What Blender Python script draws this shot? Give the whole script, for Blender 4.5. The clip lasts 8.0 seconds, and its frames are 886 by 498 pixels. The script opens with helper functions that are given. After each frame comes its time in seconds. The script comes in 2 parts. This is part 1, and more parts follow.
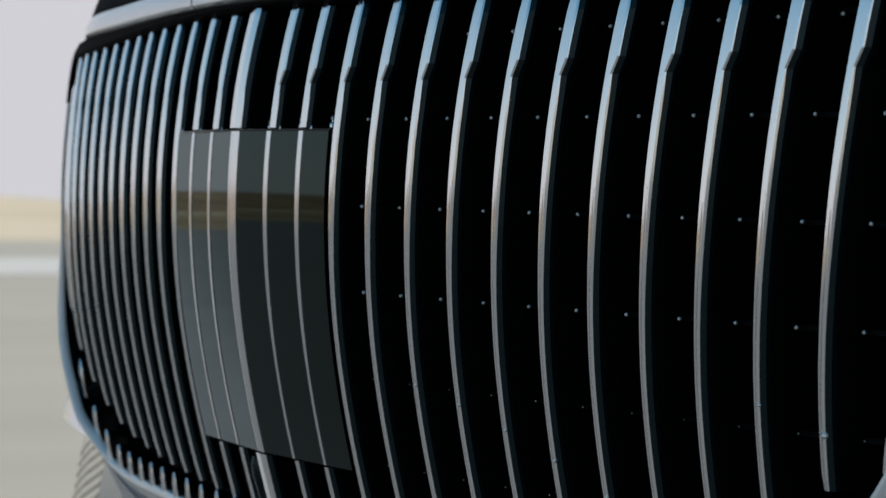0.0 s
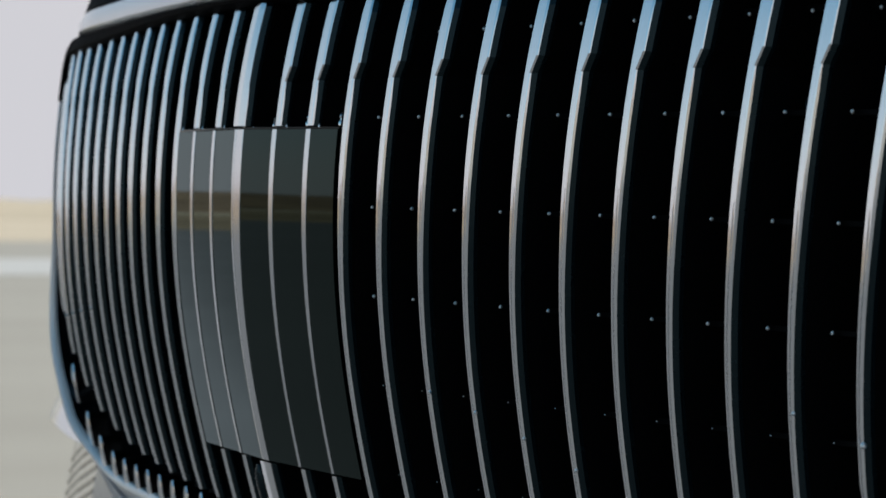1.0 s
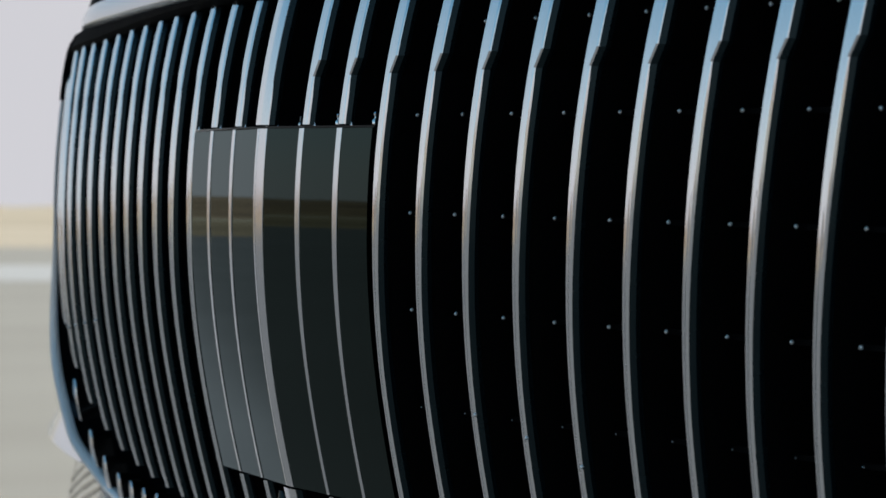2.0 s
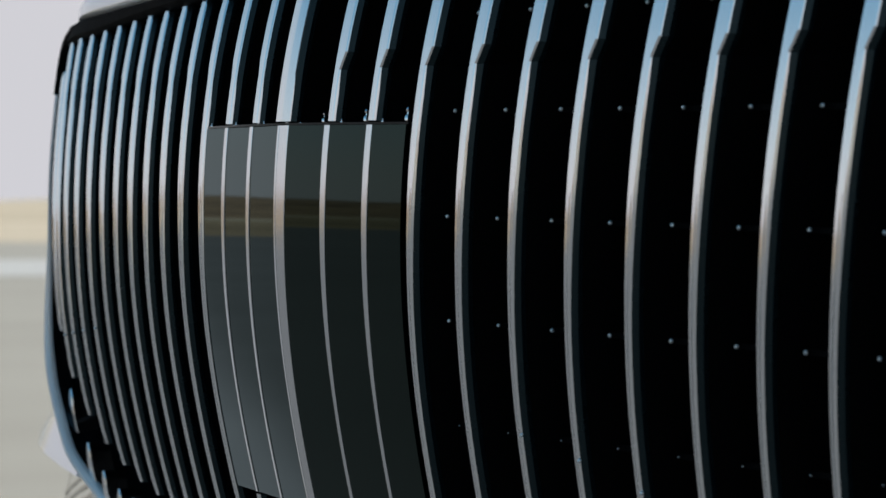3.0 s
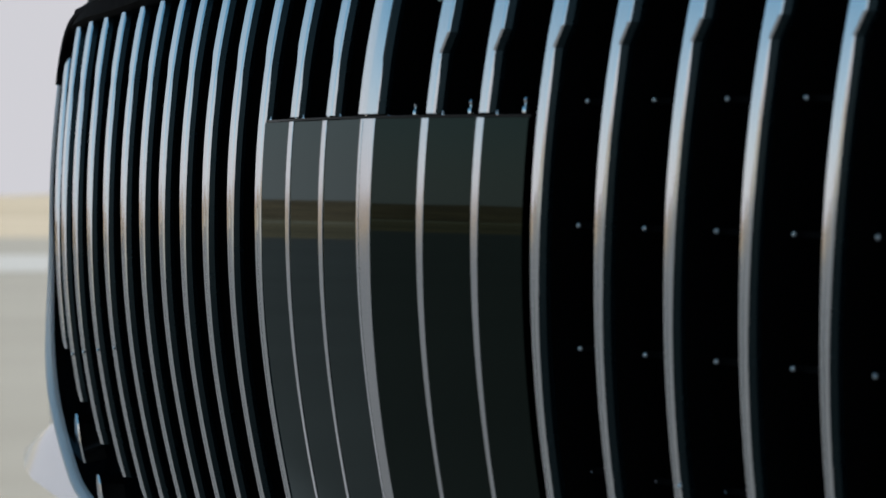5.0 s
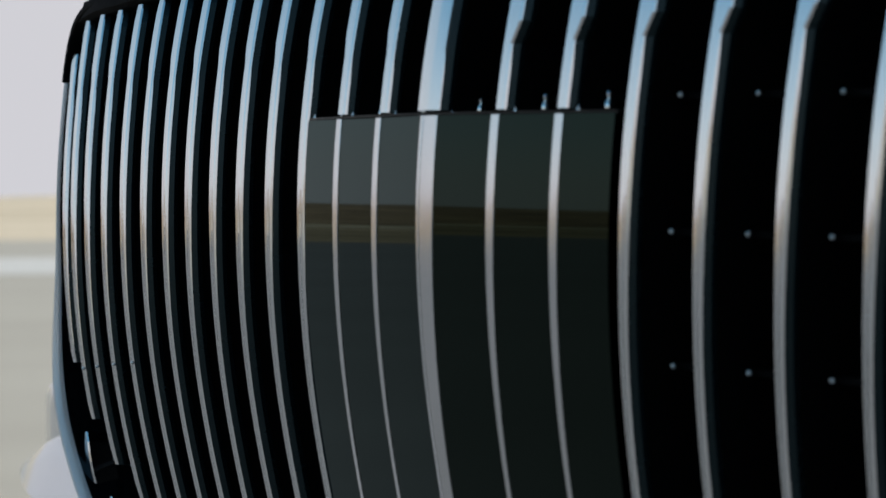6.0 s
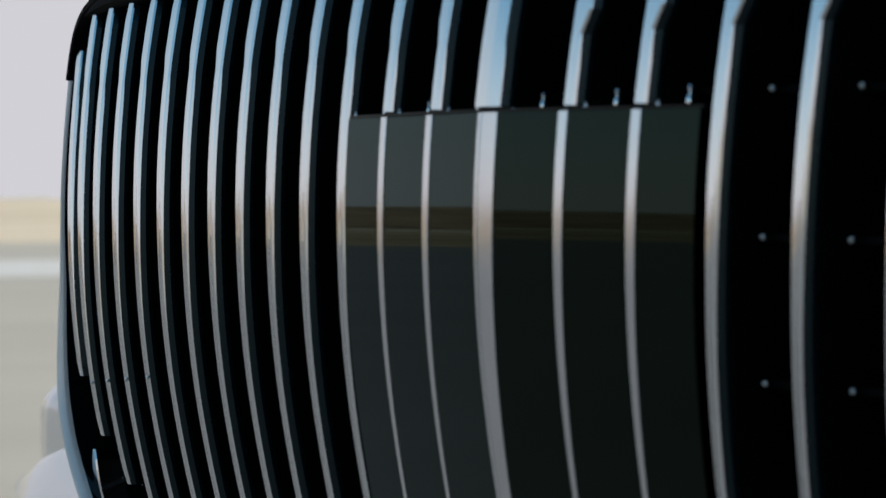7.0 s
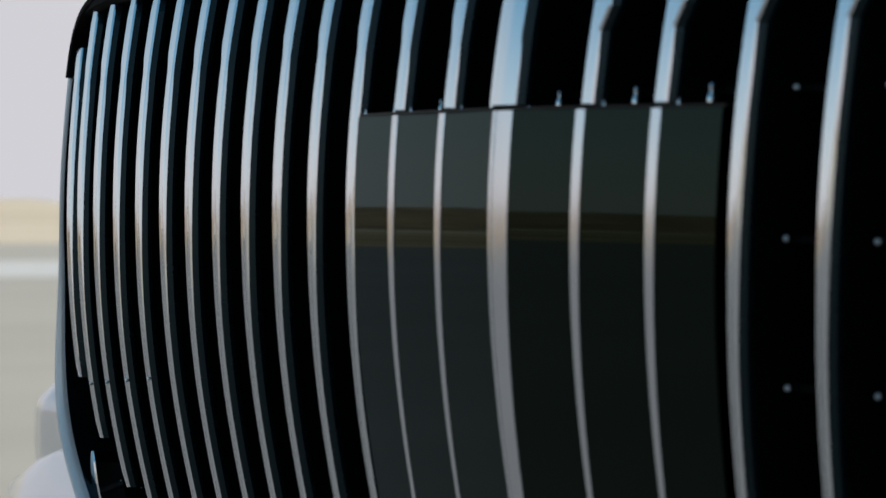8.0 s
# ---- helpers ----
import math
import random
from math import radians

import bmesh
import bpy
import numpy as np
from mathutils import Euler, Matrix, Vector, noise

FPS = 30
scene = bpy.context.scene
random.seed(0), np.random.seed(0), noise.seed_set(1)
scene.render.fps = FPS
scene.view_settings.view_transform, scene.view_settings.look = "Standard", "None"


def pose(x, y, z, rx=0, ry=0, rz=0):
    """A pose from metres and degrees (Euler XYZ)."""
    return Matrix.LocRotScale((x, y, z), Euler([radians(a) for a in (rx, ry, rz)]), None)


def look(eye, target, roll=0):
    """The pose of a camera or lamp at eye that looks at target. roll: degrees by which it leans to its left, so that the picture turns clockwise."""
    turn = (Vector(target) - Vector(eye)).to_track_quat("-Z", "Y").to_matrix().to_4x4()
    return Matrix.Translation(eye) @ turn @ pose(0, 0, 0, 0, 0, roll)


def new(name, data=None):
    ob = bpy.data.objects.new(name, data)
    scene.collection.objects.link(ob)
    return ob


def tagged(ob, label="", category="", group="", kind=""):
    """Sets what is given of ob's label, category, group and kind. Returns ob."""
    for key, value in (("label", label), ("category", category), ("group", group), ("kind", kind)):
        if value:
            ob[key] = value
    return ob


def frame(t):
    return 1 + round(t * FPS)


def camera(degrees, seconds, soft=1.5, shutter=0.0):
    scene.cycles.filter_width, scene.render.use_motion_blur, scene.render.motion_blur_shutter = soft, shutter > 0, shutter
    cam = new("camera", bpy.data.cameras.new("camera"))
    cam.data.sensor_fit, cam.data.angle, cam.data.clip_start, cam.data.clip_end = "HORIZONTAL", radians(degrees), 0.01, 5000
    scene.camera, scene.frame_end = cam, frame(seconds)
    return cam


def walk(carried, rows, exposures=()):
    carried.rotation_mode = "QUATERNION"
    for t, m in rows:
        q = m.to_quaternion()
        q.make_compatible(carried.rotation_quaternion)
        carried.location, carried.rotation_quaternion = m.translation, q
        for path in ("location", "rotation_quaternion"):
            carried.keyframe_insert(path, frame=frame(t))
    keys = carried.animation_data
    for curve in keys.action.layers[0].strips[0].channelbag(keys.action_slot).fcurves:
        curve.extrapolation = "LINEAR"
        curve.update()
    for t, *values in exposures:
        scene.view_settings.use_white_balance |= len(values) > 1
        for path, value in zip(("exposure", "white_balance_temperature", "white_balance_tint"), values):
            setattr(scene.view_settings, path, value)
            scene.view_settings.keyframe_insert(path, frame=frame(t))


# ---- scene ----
U = 0.04          # slat pitch in metres
Z0 = 0.82         # height of the sensor panel's top edge above the road

# the car leans a little in the bend, and the camera rides along with it
LEAN = Matrix.Translation((0, 0, Z0)) @ Matrix(((0.999742, -0.000465, 0.022715), (-0.000601, 0.998900, 0.046885), (-0.022712, -0.046887, 0.998642))).to_4x4() @ Matrix.Translation((0, 0, -Z0))

# camera path in the car's own axes: t, x, y, z, yaw, pitch, roll
PATH = [
    (0, 1.5610, -0.6303, 0.7646, 63.733, -0.335, -3.182),
    (0.5, 1.5491, -0.6363, 0.7641, 63.382, -0.330, -3.264),
    (1, 1.5076, -0.6282, 0.7638, 63.177, -0.287, -3.200),
    (1.5, 1.4471, -0.6141, 0.7630, 63.007, -0.199, -3.144),
    (2, 1.3825, -0.5990, 0.7628, 62.838, -0.126, -3.292),
    (3.5, 1.2285, -0.5805, 0.7684, 61.729, -0.292, -3.034),
    (4, 1.1769, -0.5796, 0.7690, 61.282, -0.304, -2.983),
    (4.5, 1.1171, -0.5722, 0.7692, 60.830, -0.272, -3.053),
    (6, 0.9534, -0.5576, 0.7694, 59.407, -0.167, -2.800),
    (6.5, 0.9013, -0.5480, 0.7699, 59.136, -0.132, -2.570),
    (7, 0.8627, -0.5465, 0.7701, 58.601, -0.119, -2.513),
    (7.5, 0.8451, -0.5473, 0.7695, 58.245, -0.081, -2.594),
    (8, 0.8418, -0.5457, 0.7686, 58.293, -0.038, -2.822),
]
cam = camera(18.098, 8.0, soft=1.5)
cam.data.dof.use_dof = True
cam.data.dof.focus_distance = 1.4
cam.data.dof.aperture_fstop = 20.0
walk(cam, [(t, LEAN @ pose(x, y, z, 90 + p, r, w)) for t, x, y, z, w, p, r in PATH], exposures=[(0, 0.36, 6600, 11.0), (8, 0.36, 6600, 11.0)])

# ---------------------------------------------------------------- light
SUN_EL, SUN_AZ = 42.0, 5.0     # azimuth from +y towards +x
world = bpy.data.worlds.new("world")
scene.world = world
world.use_nodes = True
wn = world.node_tree
sky = wn.nodes.new("ShaderNodeTexSky")
sky.sky_type = "NISHITA"
sky.sun_disc = False
sky.sun_elevation = radians(SUN_EL)
sky.sun_rotation = radians(SUN_AZ)
sky.air_density = 1.0
sky.dust_density = 1.0
sky.ozone_density = 2.0
bgn = wn.nodes["Background"]
bgn.inputs["Strength"].default_value = 0.1
hs = wn.nodes.new("ShaderNodeHueSaturation")
hs.inputs["Saturation"].default_value = 1.2
hs.inputs["Hue"].default_value = 0.475
wn.links.new(sky.outputs[0], hs.inputs["Color"])
wn.links.new(hs.outputs[0], bgn.inputs[0])
# pale dust haze that lies all round the horizon and thins out upwards
hz = wn.nodes.new("ShaderNodeBackground")
hz.inputs["Color"].default_value = (0.92, 0.93, 1.0, 1)
hz.inputs["Strength"].default_value = 0.53
wc = wn.nodes.new("ShaderNodeTexCoord")
wz = wn.nodes.new("ShaderNodeVectorMath")     # it stands higher on the sun's side
wz.operation = "DOT_PRODUCT"
wz.inputs[1].default_value = (0.0, -0.11, 1.0)
wn.links.new(wc.outputs["Generated"], wz.inputs[0])
wr = wn.nodes.new("ShaderNodeMapRange")
wr.interpolation_type = "SMOOTHSTEP"
wr.inputs["From Min"].default_value = 0.04
wr.inputs["From Max"].default_value = 0.44
wr.inputs["To Min"].default_value = 1.0
wr.inputs["To Max"].default_value = 0.0
wn.links.new(wz.outputs["Value"], wr.inputs["Value"])
ws = wn.nodes.new("ShaderNodeMixShader")
wn.links.new(wr.outputs[0], ws.inputs[0])
wn.links.new(bgn.outputs[0], ws.inputs[1])
wn.links.new(hz.outputs[0], ws.inputs[2])
wn.links.new(ws.outputs[0], wn.nodes["World Output"].inputs["Surface"])
sun = new("sun", bpy.data.lights.new("sun", "SUN"))
sun.data.energy = 3.3
sun.data.angle = radians(0.53)
sun.data.color = (1.0, 0.95, 0.88)
sd = Vector((math.sin(radians(SUN_AZ)) * math.cos(radians(SUN_EL)), math.cos(radians(SUN_AZ)) * math.cos(radians(SUN_EL)), math.sin(radians(SUN_EL))))
sun.matrix_world = look(sd * 20, (0, 0, 0))


# ---------------------------------------------------------------- materials
def material(name, base, rough=0.5, metal=0.0, coat=0.0, ior=1.5):
    m = bpy.data.materials.new(name)
    m.use_nodes = True
    b = m.node_tree.nodes["Principled BSDF"]
    b.inputs["Base Color"].default_value = (*base, 1)
    b.inputs["Roughness"].default_value = rough
    b.inputs["Metallic"].default_value = metal
    b.inputs["Coat Weight"].default_value = coat
    b.inputs["IOR"].default_value = ior
    return m, m.node_tree, b


def noise_node(nt, scale, detail=4.0, stretch=(1, 1, 1), coord="Object"):
    tc = nt.nodes.new("ShaderNodeTexCoord")
    mp = nt.nodes.new("ShaderNodeMapping")
    mp.inputs["Scale"].default_value = stretch
    n = nt.nodes.new("ShaderNodeTexNoise")
    n.inputs["Scale"].default_value = scale
    n.inputs["Detail"].default_value = detail
    nt.links.new(tc.outputs[coord], mp.inputs[0])
    nt.links.new(mp.outputs[0], n.inputs["Vector"])
    return n


def ramp(nt, src, stops):
    r = nt.nodes.new("ShaderNodeValToRGB")
    e = r.color_ramp.elements
    while len(e) < len(stops):
        e.new(0.5)
    for el, (p, c) in zip(e, stops):
        el.position = p
        el.color = (*c, 1) if len(c) == 3 else c
    nt.links.new(src, r.inputs[0])
    return r


def spread(nt, b, src, lo, hi, socket="Roughness"):
    mr = nt.nodes.new("ShaderNodeMapRange")
    mr.inputs["To Min"].default_value = lo
    mr.inputs["To Max"].default_value = hi
    nt.links.new(src, mr.inputs["Value"])
    nt.links.new(mr.outputs[0], b.inputs[socket])


def bump(nt, b, src, strength, dist):
    bp = nt.nodes.new("ShaderNodeBump")
    bp.inputs["Strength"].default_value = strength
    bp.inputs["Distance"].default_value = dist
    nt.links.new(src, bp.inputs["Height"])
    nt.links.new(bp.outputs[0], b.inputs["Normal"])


CHROME, nt, b = material("satin_chrome", (0.83, 0.84, 0.85), 0.16, 1.0)
n = noise_node(nt, 60, 5, (1, 1, 0.2))
spread(nt, b, n.outputs[0], 0.07, 0.17)
STRIP, nt, b = material("bright_trim", (0.78, 0.78, 0.8), 0.15, 1.0)
n = noise_node(nt, 80, 4)
spread(nt, b, n.outputs[0], 0.1, 0.2)
SIDE, nt, b = material("dark_grey_paint", (0.002, 0.006, 0.008), 0.25, ior=1.42)
b.inputs["Specular Tint"].default_value = (0.62, 0.92, 1.0, 1)
n = noise_node(nt, 90, 4)
spread(nt, b, n.outputs[0], 0.18, 0.34)
BLACK, nt, b = material("black_plastic", (0.002, 0.002, 0.0022), 0.5, ior=1.2)
n = noise_node(nt, 200, 3)
spread(nt, b, n.outputs[0], 0.45, 0.65)
GLOSS, nt, b = material("gloss_black", (0.004, 0.005, 0.006), 0.12)
n = noise_node(nt, 40, 3)
spread(nt, b, n.outputs[0], 0.08, 0.2)
TRIM, nt, b = material("satin_black_trim", (0.003, 0.003, 0.0035), 0.7, ior=1.1)
n = noise_node(nt, 150, 3)
spread(nt, b, n.outputs[0], 0.6, 0.8)
PANEL, nt, b = material("smoked_panel", (0.0155, 0.0235, 0.0185), 0.03, 1.0)
b.inputs["Specular Tint"].default_value = (0.89, 0.97, 0.99, 1)
n = noise_node(nt, 30, 3)
spread(nt, b, n.outputs[0], 0.02, 0.05)
SILVER, nt, b = material("silver_paint", (0.64, 0.65, 0.68), 0.3, 0.55, coat=1.0)
n = noise_node(nt, 900, 2)
spread(nt, b, n.outputs[0], 0.25, 0.4)
RINGM, nt, b = material("polished_alloy", (0.95, 0.92, 0.89), 0.3, 0.1, coat=0.5)
n = noise_node(nt, 120, 4)
spread(nt, b, n.outputs[0], 0.14, 0.26)
PIN, nt, b = material("bright_pin", (0.95, 0.95, 0.93), 0.2, 0.5)
ROAD, nt, b = material("pale_asphalt", (0.2, 0.19, 0.17), 0.9)
n = noise_node(nt, 0.6, 6, (1.0, 0.06, 1))
r = ramp(nt, n.outputs[0], [(0.3, (0.325, 0.3, 0.245)), (0.7, (0.375, 0.35, 0.29))])
nt.links.new(r.outputs[0], b.inputs["Base Color"])
# darker ground tone, never in view, so that slats and panel reflect dark
DARK_GROUND, nt, b = material("dark_unseen_ground", (0.105, 0.109, 0.103), 0.9)
n = noise_node(nt, 0.8, 6, (1.0, 0.1, 1))
r = ramp(nt, n.outputs[0], [(0.3, (0.12, 0.122, 0.118)), (0.7, (0.148, 0.15, 0.146))])
nt.links.new(r.outputs[0], b.inputs["Base Color"])
# unseen ground whose tone turns from pale to dark by bearing, for the panel's reflections
REFLECTED, nt, b = material("reflected_ground_tone", (0.2, 0.2, 0.18), 0.9)
tc = nt.nodes.new("ShaderNodeTexCoord")
sx = nt.nodes.new("ShaderNodeSeparateXYZ")
nt.links.new(tc.outputs["Object"], sx.inputs[0])
dv = nt.nodes.new("ShaderNodeMath")
dv.operation = "DIVIDE"
nt.links.new(sx.outputs["Y"], dv.inputs[0])
nt.links.new(sx.outputs["X"], dv.inputs[1])
mr = nt.nodes.new("ShaderNodeMapRange")
mr.interpolation_type = "SMOOTHSTEP"
mr.inputs["From Min"].default_value = 0.165
mr.inputs["From Max"].default_value = 0.235
nt.links.new(dv.outputs[0], mr.inputs["Value"])
n = noise_node(nt, 0.7, 6, (1.0, 0.1, 1))
pale = ramp(nt, n.outputs[0], [(0.3, (0.31, 0.305, 0.31)), (0.7, (0.36, 0.355, 0.36))])
dark = ramp(nt, n.outputs[0], [(0.3, (0.12, 0.122, 0.118)), (0.7, (0.148, 0.15, 0.146))])
mx = nt.nodes.new("ShaderNodeMix")
mx.data_type = "RGBA"
nt.links.new(mr.outputs[0], mx.inputs["Factor"])
nt.links.new(pale.outputs[0], mx.inputs[6])
nt.links.new(dark.outputs[0], mx.inputs[7])
nt.links.new(mx.outputs[2], b.inputs["Base Color"])
LINE, nt, b = material("worn_white_paint", (0.7, 0.69, 0.65), 0.8)
n = noise_node(nt, 0.5, 5, (1, 0.1, 1))
r = ramp(nt, n.outputs[0], [(0.3, (0.46, 0.45, 0.41)), (0.7, (0.54, 0.53, 0.49))])
nt.links.new(r.outputs[0], b.inputs["Base Color"])
SAND, nt, b = material("dry_grass_sand", (0.5, 0.4, 0.22), 1.0)
n = noise_node(nt, 0.006, 6, (1.0, 0.25, 1))
r = ramp(nt, n.outputs[0], [(0.3, (0.4, 0.325, 0.21)), (0.5, (0.53, 0.445, 0.31)), (0.7, (0.6, 0.51, 0.38))])
nt.links.new(r.outputs[0], b.inputs["Base Color"])
SCRUB, nt, b = material("scrub_hillside", (0.16, 0.12, 0.06), 1.0)
n = noise_node(nt, 0.03, 6, (1.0, 1.0, 6.0))
r = ramp(nt, n.outputs[0], [(0.35, (0.11, 0.072, 0.038)), (0.5, (0.24, 0.155, 0.085)), (0.62, (0.42, 0.29, 0.16))])
nt.links.new(r.outputs[0], b.inputs["Base Color"])
VERGE, nt, b = material("dry_grass_verge", (0.25, 0.2, 0.1), 1.0)
n = noise_node(nt, 0.09, 6, (1.0, 0.12, 1))
r = ramp(nt, n.outputs[0], [(0.35, (0.14, 0.11, 0.06)), (0.5, (0.31, 0.225, 0.125)), (0.64, (0.5, 0.37, 0.21))])
nt.links.new(r.outputs[0], b.inputs["Base Color"])
TYRE, nt, b = material("tyre_rubber", (0.02, 0.02, 0.02), 0.8)
n = noise_node(nt, 60, 4)
spread(nt, b, n.outputs[0], 0.7, 0.95)


# ---------------------------------------------------------------- builders
def part(name, bm, mat, parent=None, label="", smooth=False):
    me = bpy.data.meshes.new(name)
    bmesh.ops.recalc_face_normals(bm, faces=bm.faces[:])
    if smooth:
        for f in bm.faces:
            f.smooth = True
    bm.to_mesh(me)
    bm.free()
    me.materials.append(mat)
    ob = new(name, me)
    if parent:
        ob.parent = parent
    if label:
        ob["label"] = label
    return ob


def loft(sections, closed=True, caps=True):
    """A skin over rows of points; closed joins each row's last point to its first."""
    bm = bmesh.new()
    vs = [[bm.verts.new(p) for p in s] for s in sections]
    n = len(vs[0])
    for a, c in zip(vs, vs[1:]):
        for i in range(n if closed else n - 1):
            j = (i + 1) % n
            bm.faces.new((a[i], a[j], c[j], c[i]))
    if caps and closed:
        bm.faces.new(vs[0])
        bm.faces.new(vs[-1])
    return bm


def fan(z):
    """The slats spread a little towards the top."""
    return 1 + 0.005840 * z + -0.0001766 * z * z


def at(x, y, z):
    """Grille units (slat pitches, from the middle of the panel's top edge) to metres."""
    return (x * fan(z) * U, y * U, Z0 + z * U)


def slat_x(k):
    a = abs(k)
    return 0.0 if a == 0 else math.copysign(1.1396 + (a - 1) + 0.00089 * (a - 1) ** 2, k)


def face_y(x, z):
    """The bowed front of the grille: how far it lies behind the panel's top edge."""
    return (0.05041 * z + 0.04624 * z * z + 0.000858 * z ** 3 + -0.0000696 * z ** 4
            + x * x * (0.01687 + 0.000027 * z + -0.0000963 * z * z + -0.000013018 * z ** 3) + -0.0000747 * x ** 4 + 0.0000002056 * x ** 6)


def tip_z(x):
    return -5.7934 + 0.00594 * x * x + -0.00007419 * x ** 4 + 0.0000007721 * x ** 6 + -0.000000001269 * x ** 8


def kink_z(x):
    return 0.6726 + 0.000263 * x * x


def top_z(x):
    return 1.22 if abs(x) > 13.8 else 1.85 - 0.17 * (min(abs(x), 11) / 11) ** 2


# ---------------------------------------------------------------- the place
def sheet(name, x0, x1, y0, y1, z, mat, nx=2, ny=2):
    bm = bmesh.new()
    vs = [[bm.verts.new((x0 + (x1 - x0) * i / nx, y0 + (y1 - y0) * j / ny, z)) for i in range(nx + 1)] for j in range(ny + 1)]
    for j in range(ny):
        for i in range(nx):
            bm.faces.new((vs[j][i], vs[j][i + 1], vs[j + 1][i + 1], vs[j + 1][i]))
    return part(name, bm, mat)


tagged(sheet("ground", -3000, 3000, -3000, 3000, -0.03, SAND), "dry yellow grassland reaching the horizon", "ground", kind="structure")
tagged(sheet("road", -200, 75, -3000, 3000, -0.01, ROAD), "pale grey dusty asphalt runway", "road", kind="structure")
tagged(sheet("road_line", -73, -45, -3000, 3000, -0.004, LINE), "wide worn white painted edge strip", "road marking", kind="structure")
# the strip under the car is added only to darken the reflections
tagged(sheet("unseen_dark_strip", -0.62, 9.0, -3000, 3000, -0.002, DARK_GROUND), "unseen darker ground strip added under the car to darken reflections", "road", kind="structure")
# added ground ahead, out of view, that shapes what panel and slats reflect
bm = bmesh.new()
bm.faces.new([bm.verts.new((x, y, -0.001)) for x, y in ((-0.62, 0.0), (-38, -3.8), (-38, -3000), (-0.62, -3000))])
tagged(part("unseen_ground_ahead", bm, REFLECTED), "unseen ground ahead, toned pale to dark for the panel's reflections", "road", kind="structure")

bm = bmesh.new()
bm.faces.new([bm.verts.new((x, y, 0.003)) for x, y in ((-38, -3.8), (-200, -20), (-200, -3000), (-38, -3000))])
tagged(part("verge", bm, VERGE), "dry olive and tan grass verge beside the road", "verge", kind="structure")


def hills(name, a0, a1, mat, base):
    """A low range between two bearings, in degrees from +x."""
    bm = bmesh.new()
    N = 160
    vs = []
    for dist, lift in ((700, 0.0), (1300, 0.4), (1600, 0.8), (1900, 1.0), (2400, 0.2)):
        row = []
        for i in range(N + 1):
            a = radians(a0 + (a1 - a0) * i / N)
            h = base + 9 * noise.noise((math.cos(a) * 3, math.sin(a) * 3, 1.0)) + 6 * noise.noise((math.cos(a) * 14, math.sin(a) * 14, lift)) + 3 * noise.noise((math.cos(a) * 40, math.sin(a) * 40, lift * 2))
            row.append(bm.verts.new((math.cos(a) * dist, math.sin(a) * dist, -2 + h * lift)))
        vs.append(row)
    for p, c in zip(vs, vs[1:]):
        for i in range(N):
            bm.faces.new((p[i], p[i + 1], c[i + 1], c[i]))
    return part(name, bm, mat, smooth=True)


tagged(hills("hills", -10, 182, SAND, 25), "low dry yellow hills on the horizon", "hills", kind="structure")
tagged(hills("scrub_hills", 180, 352, SCRUB, 46), "low brown scrub hills on the horizon ahead", "hills", kind="structure")

# ---------------------------------------------------------------- the car
car = tagged(new("car"), "silver car front with a tall dark grille of vertical chrome slats", "car")
car.matrix_world = LEAN
def bevel_shade(ob, angle=35):
    """Smooth shading that keeps edges sharper than the angle."""
    me = ob.data
    for f in me.polygons:
        f.use_smooth = True
    me.set_sharp_from_angle(angle=radians(angle))
    return ob


SLATS = list(range(-14, 15))
HW = 0.085


def half_widths(k, x, z):
    """Left and right half width of a slat's face; the outer side steps out above the kink."""
    if k == 0:
        return 0.24, 0.2
    w = HW - 0.02 * max(0.0, min(1.0, (-0.5 - z) / 2.5))
    s = max(0.0, min(1.0, (z - kink_z(x) + 0.02) / 0.22)) * (0.1 if k > 0 else 0.035 if k > -13 else 0.02)
    slim = 0.03 * max(0.0, min(1.0, (-1.2 - z) / 2.0))
    w -= 0.014 * max(0.0, min(1.0, (z + 3.0) / 1.5))
    lean = 0.014 * max(0.0, min(1.0, (z + 3.0) / 1.5))
    return (w - lean, w + s - slim + lean) if k > 0 else (w + s - lean, w - slim + lean)


def heights(z0, z1, x):
    zs = set(np.round(np.linspace(z0, z1, 30), 4))
    for e in (-0.06, -0.02, 0.04, 0.1, 0.16, 0.2, 0.24):
        z = kink_z(x) + e
        if z0 < z < z1:
            zs.add(round(z, 4))
    return sorted(zs)


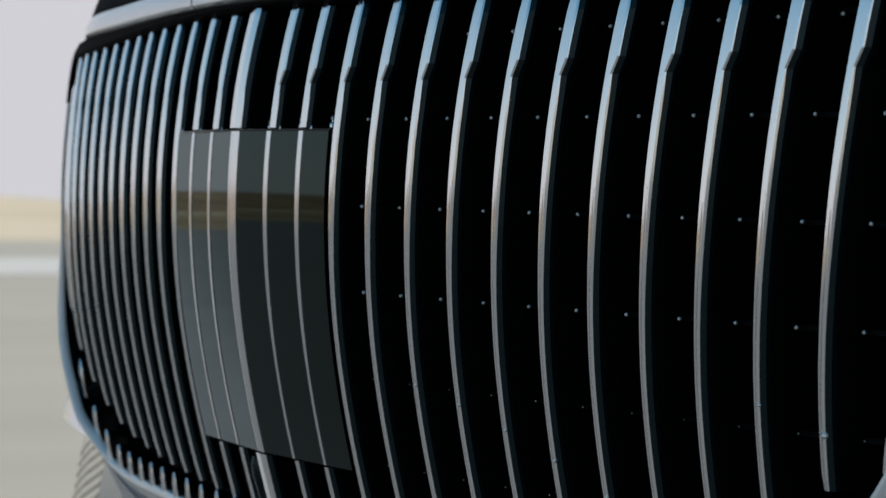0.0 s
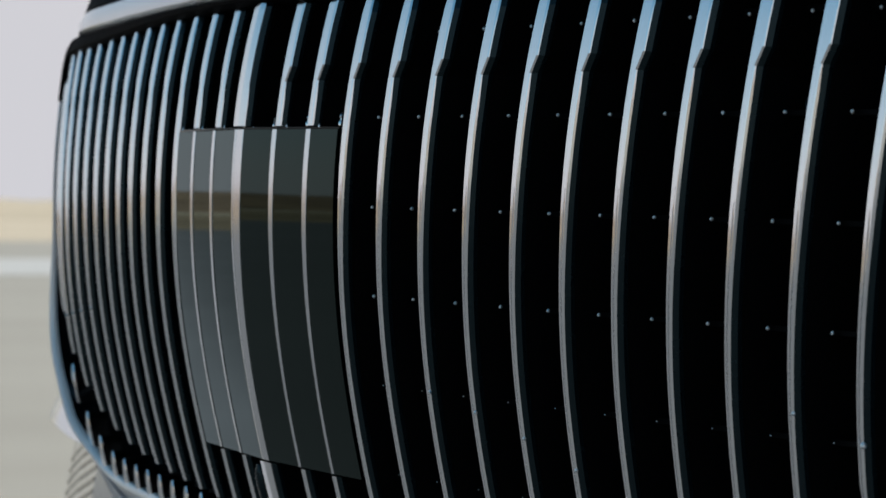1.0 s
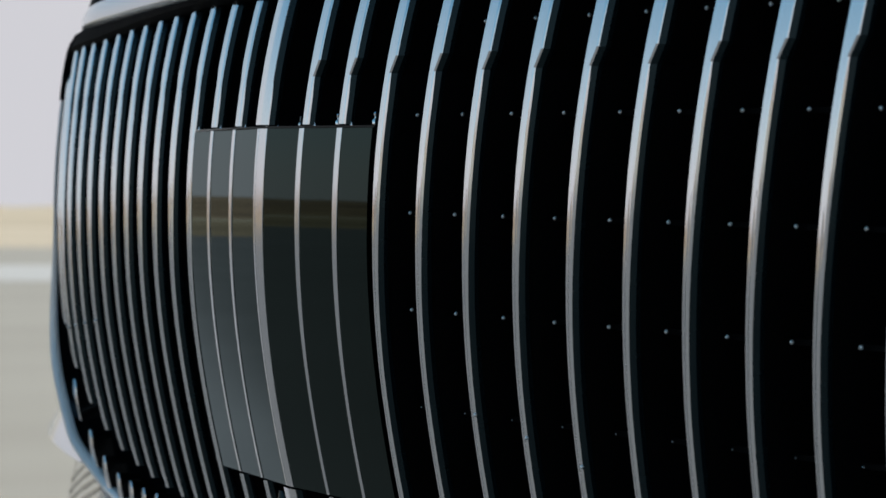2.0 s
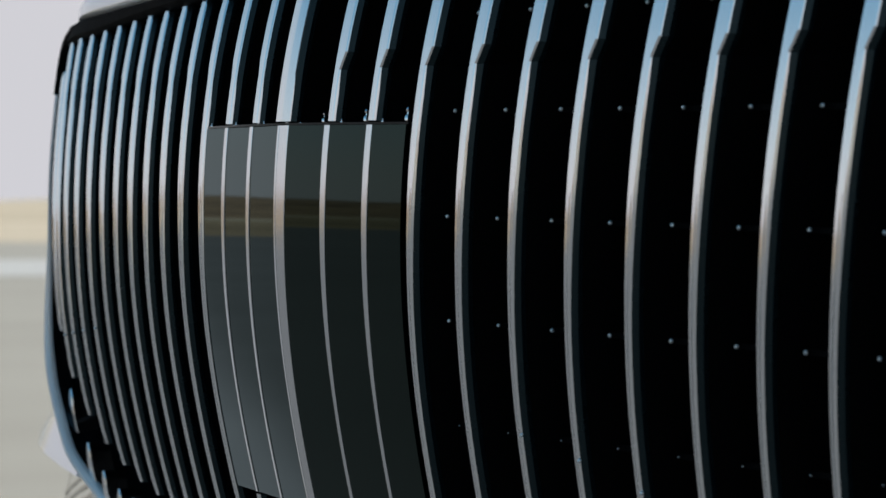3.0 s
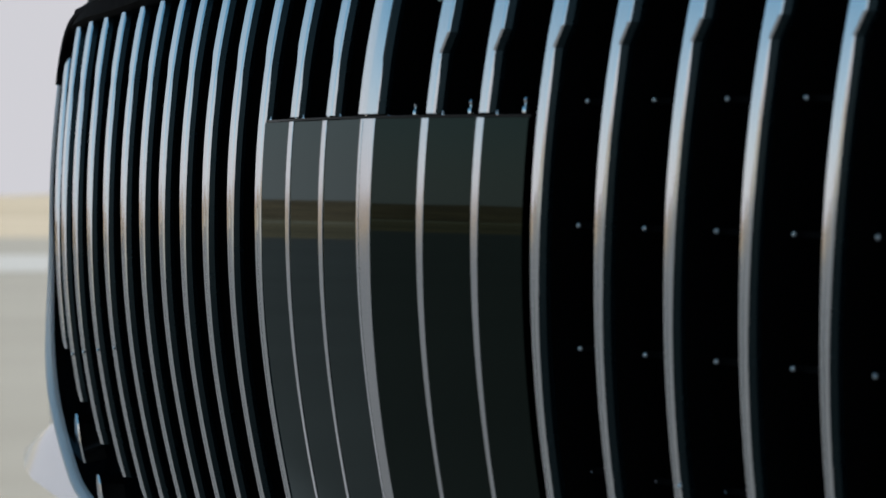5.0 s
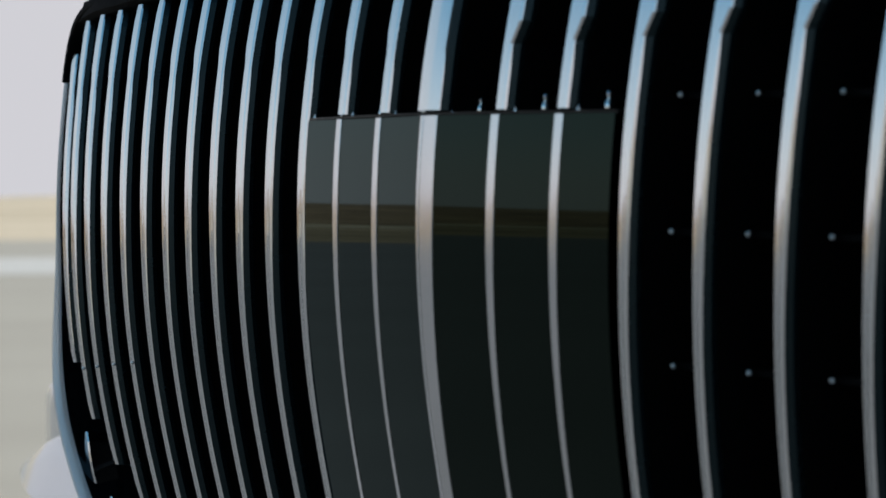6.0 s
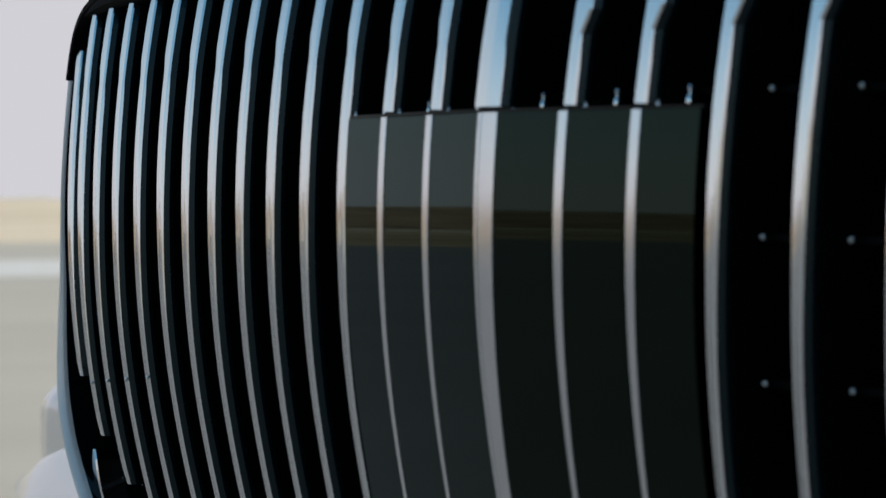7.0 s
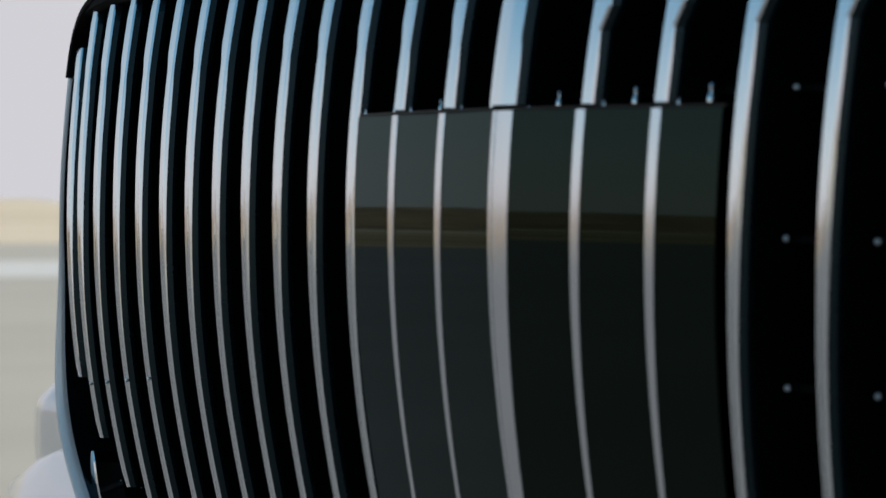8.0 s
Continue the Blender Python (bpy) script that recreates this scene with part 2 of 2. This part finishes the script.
def slat(k, z0, z1, proud=0.0, cut_low=False, cut_high=False):
    """A slat: satin chrome face with a fine groove along its inner edge, dark flanks and a black fin behind."""
    x = slat_x(k)
    face, side, fin = [], [], []
    for z in heights(z0, z1, x):
        l, r = half_widths(k, x, z)
        end = min(1.0, 1.0 if cut_low else 0.7 + 6 * (z - z0), 1.0 if cut_high else 0.8 + 6 * (z1 - z))
        l, r = l * end, r * end
        y = face_y(x, z) - proud + 0.03 * (1 - end)
        gr = max(0.0, min(1.0, (-0.8 - z) / 1.2))
        ch = 0.011 + 0.014 * max(0.0, min(1.0, (z + 2.2) / 1.6)) * max(0.0, min(1.0, 1.0 - (z - kink_z(x) + 0.3) / 0.25))
        if k == 0:
            face.append([at(x - l, y + 0.14, z), at(x - l, y + 0.06, z), at(x - l * 0.95, y + 0.022, z), at(x - 0.02, y, z), at(x + 0.02, y, z), at(x + r * 0.95, y + 0.022, z), at(x + r, y + 0.06, z), at(x + r, y + 0.14, z)])
        else:
            face.append([at(x - l, y + 0.055, z), at(x - l, y + 0.02, z), at(x - l + 0.012, y, z), at(x + r - 0.066 * end, y, z), at(x + r - 0.06 * end, y + 0.04 * gr, z), at(x + r - 0.042 * end, y + 0.04 * gr, z), at(x + r - 0.034 * end, y + 0.002 * gr, z), at(x + r - 0.016, y + 0.004 * gr, z), at(x + r - 0.004, y + 0.008, z), at(x + r + 0.35 * ch, y + 0.01 + ch, z), at(x - l + 0.01, y + 0.055, z)])
        side.append([at(x - l + 0.004, y + 0.05, z), at(x + r + 0.35 * ch - 0.003, y + 0.006 + ch, z), at(x + r + 0.04, y + 0.085 + 0.4 * ch, z), at(x + r + 0.036, y + 0.15, z), at(x - l - 0.04, y + 0.15, z), at(x - l - 0.045, y + 0.125, z)])
        fin.append([at(x - l * 0.85, y + 0.135, z), at(x + r * 0.85, y + 0.135, z), at(x + 0.05, y + 1.25, z), at(x - 0.05, y + 1.25, z)])
    ob = part("grille_slat", loft(side), SIDE, car)
    bevel_shade(part("chrome_face", loft(face), CHROME, ob, "satin chrome front face"), 9)
    part("fin", loft(fin), BLACK, ob)
    return ob


PANEL_LOW = -4.86
for k in SLATS:
    x = slat_x(k)
    pr = 0.1 if k == 0 else 0.0
    z1 = top_z(x)
    if abs(k) <= 2:
        slat(k, 0.02, z1, proud=pr, cut_low=True)
        slat(k, tip_z(x), PANEL_LOW - 0.03, proud=pr, cut_high=True)
    else:
        slat(k, tip_z(x), z1)


# sensor panel: two facets that meet in a shallow crease behind the middle strip
def panel_y(x, z):
    return face_y(x, z) - (0.1 if x > 0 else 0.135) * (1 - abs(x) / 3.05) + 0.03 + (0.0 if x > 0 else 0.035 * (1 - abs(x) / 3.05) ** 8)


def facet_y(x, z):
    """The panel's own surface: flat from side to side on either half."""
    e = math.copysign(3.05, x)
    a, c = panel_y(0.0, z), panel_y(e, z)
    return a + (c - a) * abs(x) / 3.05


def panel():
    xs = np.concatenate([np.linspace(-3.05, 0, 9), np.linspace(0, 2.92, 9)[1:]])
    zs = np.linspace(PANEL_LOW, -0.03, 33)
    rows = [[at(x, facet_y(x, z), z) for x in xs] + [at(x, facet_y(x, z) + 0.3, z) for x in xs[::-1]] for z in zs]
    ob = bevel_shade(part("sensor_panel", loft(rows), PANEL, car, "smoked glossy sensor panel"), 4)
    for k in range(-2, 3):
        x = slat_x(k)
        bands = [(-0.19, -0.125), (-0.113, 0.145)] if k == 0 else [(-0.058, 0.07)]
        for a, c in bands:
            sec = []
            for z in zs:
                w = 1.0 - 0.25 * max(0.0, min(1.0, (-1.0 - z) / 2.5)) if k == 0 else 1.0 - 0.45 * max(0.0, min(1.0, (-1.0 - z) / 2.5))
                dx = 0.07 if k < 0 else 0.045 if k > 0 else 0.0
                xa, xc = x + a * w - dx, x + c * w - dx
                ya, yc = facet_y(xa, z), facet_y(xc, z)
                sec.append([at(xa, ya + 0.05, z), at(xa, ya - 0.008, z), at(xa + 0.01, ya - 0.014, z), at(xc - 0.01, yc - 0.014, z), at(xc, yc - 0.008, z), at(xc, yc + 0.05, z)])
            bevel_shade(part("trim_strip", loft(sec), STRIP, ob, "slim bright trim strip"), 12)
    # thin black ledge along the top edge
    sec = []
    for x in np.linspace(-3.05, 2.95, 25):
        y = panel_y(x, 0) + 0.01
        sec.append([at(x, y, -0.026), at(x, y - 0.005, 0.0), at(x, y + 0.4, 0.0), at(x, y + 0.4, -0.026)])
    part("ledge", loft(sec), GLOSS, ob, "thin gloss black ledge")
    return ob


sensor = panel()


def ball(name, x, y, z, r, parent, mat, sub=2):
    bm = bmesh.new()
    bmesh.ops.create_icosphere(bm, subdivisions=sub, radius=r * U, matrix=Matrix.Translation(at(x, y, z)))
    return part(name, bm, mat, parent, smooth=True)


def screw(x, y, z, w):
    """An upright screw: collar, waist and a domed head."""
    sec = []
    for h, q in ((0.0, 1.0), (0.7, 1.05), (1.2, 0.85), (1.4, 0.45), (1.8, 0.42), (1.95, 0.7), (2.4, 0.78), (2.8, 0.6), (3.0, 0.2)):
        sec.append([at(x + w * q * math.cos(a), y + w * q * math.sin(a), z + w * h) for a in np.linspace(0, 2 * math.pi, 10, endpoint=False)])
    bevel_shade(part("screw", loft(sec), CHROME, sensor, "small bright metal screw"), 30)


# screws on the ledge between the slats
for k in range(-3, 3):
    x = slat_x(k) + 0.191
    y = face_y(x, 0.1) + 0.397
    big = 0.032 + 0.005 * (k + 3)
    screw(x, y, 0.04, big)
    screw(slat_x(k) + 0.2, face_y(x, 0.0) + 0.06, 0.0, 0.016)

# black housing behind the slats
bm = loft([[at(x, face_y(x, z) + 1.25, z) for x in np.linspace(-15, 15, 40)] for z in np.linspace(-6.2, 2.2, 20)], closed=False)
part("grille_backing", bm, BLACK, car, "matt black backing")

# cross rails and pins
for zr in (1.345, 0.149, -1.082, -2.296, -3.52, -4.75):
    sec = []
    for x in np.linspace(-14.0, 14.0, 60):
        z = zr + 0.00033 * x * x
        y = face_y(x, z) + 0.5
        sec.append([at(x, y, z - 0.03), at(x, y, z + 0.03), at(x, y + 0.1, z + 0.03), at(x, y + 0.1, z - 0.03)])
    rail = part("cross_rail", loft(sec), BLACK, car)
    for k in range(-14, 14):
        if -3 <= k <= 2 and -6 < zr < 0.2:
            continue
        x = slat_x(k) + (0.34 if zr > 1 else 0.191)
        z = zr + 0.00033 * x * x - (0.05 if zr > 1 else 0.0)
        ball("pin", x, face_y(x, z) + 0.397, z, 0.029 if zr > -3 else 0.011, rail, PIN, 1)


# glints put in as small bright beads low on the inner edges of the slats
def glint_z(k):
    return -3.42 - 0.085 * (k + 14) * -1 if k < 0 else -3.47 - 0.16 * (k - 5) - 0.028 * (k - 5) ** 2 if k < 10 else -3.16 - 0.26 * (k - 12)


for k in (-13, -12, -11, -10, 5, 6, 7, 8, 9, 12, 13):
    z = glint_z(k)
    x = slat_x(k) + 0.045
    ball("glint_bead", x, face_y(x, z) - 0.005, z, 0.026 if k != 13 else 0.04, car, PIN, 2)

# ring round the grille
HALF = [(14.48, 0.8), (14.54, 0.0), (14.76, -1.2), (14.92, -2.4), (14.96, -3.4), (14.86, -4.1), (14.52, -4.8), (13.9, -5.5), (12.9, -6.0), (11.6, -6.22), (9.5, -6.28), (7.0, -6.25), (4.0, -6.25), (0.0, -6.25)]
FAR_HALF = [(14.52, 0.8), (14.6, 0.0), (14.74, -1.2), (14.84, -2.2), (14.72, -3.0), (14.4, -3.6), (13.95, -4.2), (13.2, -4.8), (12.3, -5.3), (11.0, -5.75), (9.2, -6.0), (7.0, -6.15), (4.0, -6.25), (0.0, -6.25)]


def smooth_path(pts, n=8):
    out = []
    P = [Vector(p) for p in pts]
    P = [2 * P[0] - P[1]] + P + [2 * P[-1] - P[-2]]
    for i in range(1, len(P) - 2):
        a, b_, c, d = P[i - 1:i + 3]
        for j in range(n):
            t = j / n
            out.append(0.5 * ((2 * b_) + (c - a) * t + (2 * a - 5 * b_ + 4 * c - d) * t * t + (3 * b_ - a - 3 * c + d) * t ** 3))
    out.append(P[-2])
    return out


def sweep(profile, path, slim=False):
    """profile: (outwards, depth) pairs round the path, in slat pitches; slim: narrower up the sides."""
    sec = []
    for i, p in enumerate(path):
        t = path[min(i + 1, len(path) - 1)] - path[max(i - 1, 0)]
        t.normalize()
        o = Vector((-t.y, t.x))
        w = 0.24 + 0.76 * max(0.0, min(1.0, (-1.3 - p.y) / 2.6)) if slim else 1.0
        fa, fb = max(0.0, min(1.0, (-1.6 - p.y) / 2.8)), max(0.0, min(1.0, (p.y + 6.2) / 0.9))
        fwd = 0.24 * fa * fa * (3 - 2 * fa) * fb * fb * (3 - 2 * fb) if p.x < -9 else 0.0
        e = 0.35 + 0.65 * (w - 0.22) / 0.78 if slim else 1.0
        sec.append([at(p.x + o.x * a * w, face_y(p.x, p.y) + (d if d > 0.15 else d * e - 0.06 * (1 - e)) - fwd, p.y + o.y * a * w) for a, d in profile])
    return sec


RING = smooth_path(FAR_HALF + [(-x, z) for x, z in HALF[-2::-1]])
bevel_shade(part("grille_ring", loft(sweep([(-0.08, 0.1), (-0.09, -0.06), (-0.07, -0.12), (-0.02, -0.16), (0.04, -0.16), (0.09, -0.12), (0.13, -0.02), (0.2, 0.08), (0.3, 0.12), (0.36, 0.2), (0.4, 0.7)], RING, True)), RINGM, car, "satin silver surround ring"))
part("ring_wall", loft(sweep([(-0.1, -0.02), (-0.26, 1.3), (-0.14, 1.3), (-0.08, 0.1)], RING, True)), GLOSS, car, "gloss black inner wall")
bevel_shade(part("bumper_skin", loft(sweep([(0.41, 0.2), (0.44, 0.22), (0.46, 0.5), (0.52, 0.5), (0.56, 0.28), (0.9, 0.48), (1.4, 0.75), (2.4, 1.28), (3.6, 2.0), (3.6, 4.5), (0.41, 4.5)], RING)), SILVER, car, "silver painted bumper skin"))
for s in (1, -1):
    corner = smooth_path([(14.54 * s, 0.8), (14.47 * s, 1.12), (14.22 * s, 1.43), (13.72 * s, 1.66), (12.9 * s, 1.8), (11.8 * s, 1.84)][::s])
    bevel_shade(part("corner_trim", loft(sweep([(-0.22, 0.5), (-0.17, 0.0), (-0.08, -0.1), (-0.01, -0.1), (0.03, -0.03), (0.05, 0.8)], corner)), TRIM, car, "satin black corner trim"))


def ring_z(x):
    a = abs(x)
    side = HALF if x < 0 else FAR_HALF
    for (x0, z0), (x1, z1) in zip(side[4:], side[5:]):
        if x1 <= a <= x0:
            return z0 + (z1 - z0) * (a - x0) / (x1 - x0)
    return side[-1][1]


# stub slats that stand on the ring below the slat tips
for k in SLATS:
    x = slat_x(k)
    z0 = ring_z(x) - 0.12
    z1 = z0 + (0.52 if x > 0 else 0.6) + 0.08 * max(0.0, abs(x) - 11)
    sec = []
    for i, z in enumerate(np.linspace(z0, z1, 7)):
        y = face_y(x, z) - 0.12 + 0.1 * (i / 6) ** 2
        w = 0.12 - 0.01 * i if i < 6 else 0.03
        sec.append([at(x - w, y + 0.4, z), at(x - w, y + 0.02, z), at(x - w + 0.02, y, z), at(x + w - 0.02, y, z), at(x + w, y + 0.02, z), at(x + w, y + 0.4, z)])
    part("stub_slat", loft(sec), CHROME, car)


# black lip and silver bonnet edge above the grille
def lip():
    sec = []
    for x in np.linspace(-13.95, 13.95, 60):
        z = 1.84 - 0.16 * (min(abs(x), 11) / 11) ** 2 - 0.02 * max(0, abs(x) - 12) ** 2
        y = face_y(x, 1.9)
        sec.append([at(x, y + 1.25, z), at(x, y + 0.02, z), at(x * 0.985, y - 0.16, z + 0.05), at(x * 0.965, y - 0.2, 1.93), at(x * 0.965, y + 1.25, 2.2)])
    return part("grille_lip", loft(sec), TRIM, car, "satin black upper lip")


lip()


def bonnet(x0, x1):
    sec = []
    for x in np.linspace(x0, x1, 24):
        y = face_y(x, 2.0) + 0.012 * max(0, abs(x) - 9) ** 2.4
        z = 1.945
        sec.append([at(x, y + 0.6, z), at(x, y - 0.2, z), at(x, y - 0.3, z + 0.06), at(x, y - 0.31, z + 0.2), at(x, y - 0.22, z + 0.38), at(x, y + 0.6, z + 0.42)])
    return bevel_shade(part("bonnet_edge", loft(sec), SILVER, car, "silver painted bonnet edge"), 50)


for x0, x1 in ((-14.2, -2.6), (-2.54, 2.54), (2.6, 14.2)):
    bonnet(x0, x1)
sec = []
for x in np.linspace(-13.6, 13.6, 40):
    y = face_y(x, 2.0) + 0.012 * max(0, abs(x) - 9) ** 2.4
    sec.append([at(x, y - 0.15, 2.33), at(x, y - 0.18, 2.4), at(x, y + 0.0, 2.9), at(x, y + 1.8, 3.0), at(x, y + 1.8, 2.33)])
part("bonnet_gap_trim", loft(sec), TRIM, car, "satin black trim band")
sec = []
for x in np.linspace(-18, 18, 40):
    y = face_y(min(13.6, abs(x)), 2.0) + 0.05 * max(0, abs(x) - 11) ** 2
    dz = 0.02 * max(0, abs(x) - 9) ** 2
    sec.append([at(x, y + 1.0, 2.95), at(x, y + 1.6, 3.5 - dz * 0.3), at(x, y + 8, 4.8 - dz), at(x, y + 20, 5.8 - dz), at(x, y + 32, 6.2 - dz), at(x, y + 32, 2.95)])
bevel_shade(part("bonnet", loft(sec), SILVER, car, "silver painted bonnet"), 50)

# outer corners of the bumper and the wings above them
for s in (-1, 1):
    #          x, y, top edge, crease
    outline = [(15.6, 3.8, -4.7, -6.0), (18.0, 4.4, -4.7, -6.05), (21.0, 5.05, -4.9, -6.05), (22.4, 5.35, -5.15, -6.02), (23.7, 5.65, -5.48, -5.95), (24.5, 5.85, -5.68, -5.9), (24.9, 5.98, -5.8, -5.87)]
    sec = []
    for x, y, z0, z1 in outline:
        zm = (z0 + z1) / 2
        sec.append([(q * s * U, w * U, Z0 + z * U) for q, w, z in ((x, y + 0.9, z0 + 0.04), (x, y + 0.12, z0), (x, y, z0 - 0.08), (x, y - min(0.42, 0.2 * (z0 - z1)), zm), (x, y - min(0.8, 0.4 * (z0 - z1)), z1), (x - 1.0, y + 1.2, z1 - 0.5), (x - 2.5, y + 9, z1 - 0.9), (x - 0.5, y + 9, z0))])
    bevel_shade(part("bumper_corner", loft(sec), SILVER, car, "silver bumper corner with a lower crease"), 40)
    sec = []
    for z, x, y in [tuple(p) for p in smooth_path([(-5.6, 26.0, 6.7), (-4.9, 26.0, 6.65), (-4.4, 25.9, 6.65), (-3.9, 25.2, 6.85), (-3.2, 23.4, 7.3), (-1.8, 21.2, 8.0), (0.5, 20.0, 9.0), (2.6, 19.5, 10.2)], 4)]:
        sec.append([(q * s * U, w * U, Z0 + z * U) for q, w in ((15.6, 4.6), (18.0, y - 0.7), (x - 1.4, y - 0.25), (x - 0.6, y - 0.05), (x - 0.2, y + 0.3), (x, y + 0.8), (x, y + 22), (15.6, y + 22))])
    bevel_shade(part("wing", loft(sec), SILVER, car, "silver painted wing"), 50)

# side intakes below the bumper corners: a smooth silver panel crossed by slanting dark slots
INTAKE = [(13.4, 2.75), (15.5, 3.2), (17.0, 3.6), (18.1, 3.93), (18.55, 4.15), (18.7, 4.6), (18.7, 6.5)]

def intake_y(z):
    """The intake panel leans back towards its top."""
    return 0.13 * (z + 7.4)


for s in (-1, 1):
    sec = []
    for x, y in INTAKE:
        front = [(x, y + intake_y(z), z) for z in (-5.7, -6.2, -6.8, -7.4, -8.2)]
        sec.append([(q * s * U, w * U, Z0 + z * U) for q, w, z in front + [(x - 0.2, y + 0.3, -10.0), (x - 1.0, y + 3.0, -10.0), (x - 1.0, y + 3.0, -5.7)]])
    intake = bevel_shade(part("side_intake", loft(sec), CHROME, car, "satin silver side intake panel"), 50)
    for i in range(9):
        z = -5.95 - 0.24 * i
        sec = []
        for x, y in INTAKE[:4]:
            zz = z - 0.22 * (x - 15.5)
            y += intake_y(zz)
            sec.append([(q * s * U, w * U, Z0 + v * U) for q, w, v in ((x, y - 0.01, zz), (x, y - 0.025, zz - 0.04), (x, y - 0.035, zz - 0.08), (x, y + 0.1, zz - 0.08), (x, y + 0.1, zz))])
        part("slot", loft(sec), GLOSS, intake, "dark slanting slot")

# washer nozzle below the panel
sec = []
for i in range(9):
    z = -4.98 - 0.09 * i
    rr = (0.05, 0.09, 0.11, 0.12, 0.12, 0.115, 0.11, 0.11, 0.11)[i]
    sec.append([at(-0.6 + rr * math.cos(q), face_y(-0.6, z) + 0.04 + rr * math.sin(q), z) for q in np.linspace(0, 2 * math.pi, 14, endpoint=False)])
bevel_shade(part("nozzle", loft(sec), SIDE, car, "gloss black nozzle below the panel"), 60)

# small clip rings on the flanks of two slats
for k in (8, 12):
    x = slat_x(k) - 0.24
    z = 0.28
    sec = []
    for q in np.linspace(0, 2 * math.pi, 15):
        cx, cz = 0.055 * math.cos(q), 0.07 * math.sin(q)
        sec.append([at(x + cx * e, face_y(x, z) + 0.2 + d, z + cz * e) for e, d in ((0.8, 0), (1.0, -0.02), (1.2, 0), (1.0, 0.02))])
    part("clip_ring", loft(sec, caps=False), SIDE, car, "small dark clip ring")

# plain body and front wheels that close the car below and behind
sec = []
for y, w, z0, z1 in ((5.5, 15.0, -12.5, -6.5), (7.0, 20.5, -14.5, -6.0), (12.0, 21.5, -15.0, 1.5), (34.0, 21.8, -15.0, 2.5)):
    sec.append([(x * U, y * U, Z0 + z * U) for x, z in ((-w, z0), (-w, z1), (w, z1), (w, z0))])
part("lower_body", loft(sec), SILVER, car, "plain silver lower body")
for s in (-1, 1):
    sec = []
    for x, rr in ((0.0, 0.2), (0.0, 0.33), (0.02, 0.355), (0.2, 0.355), (0.22, 0.33), (0.22, 0.2)):
        sec.append([((0.66 + x) * s, 0.82 + rr * math.cos(q), 0.36 + 0.03 * s + rr * math.sin(q)) for q in np.linspace(0, 2 * math.pi, 32, endpoint=False)])
    wheel = bevel_shade(part("wheel", loft(sec), TYRE, car, "black tyre"), 40)
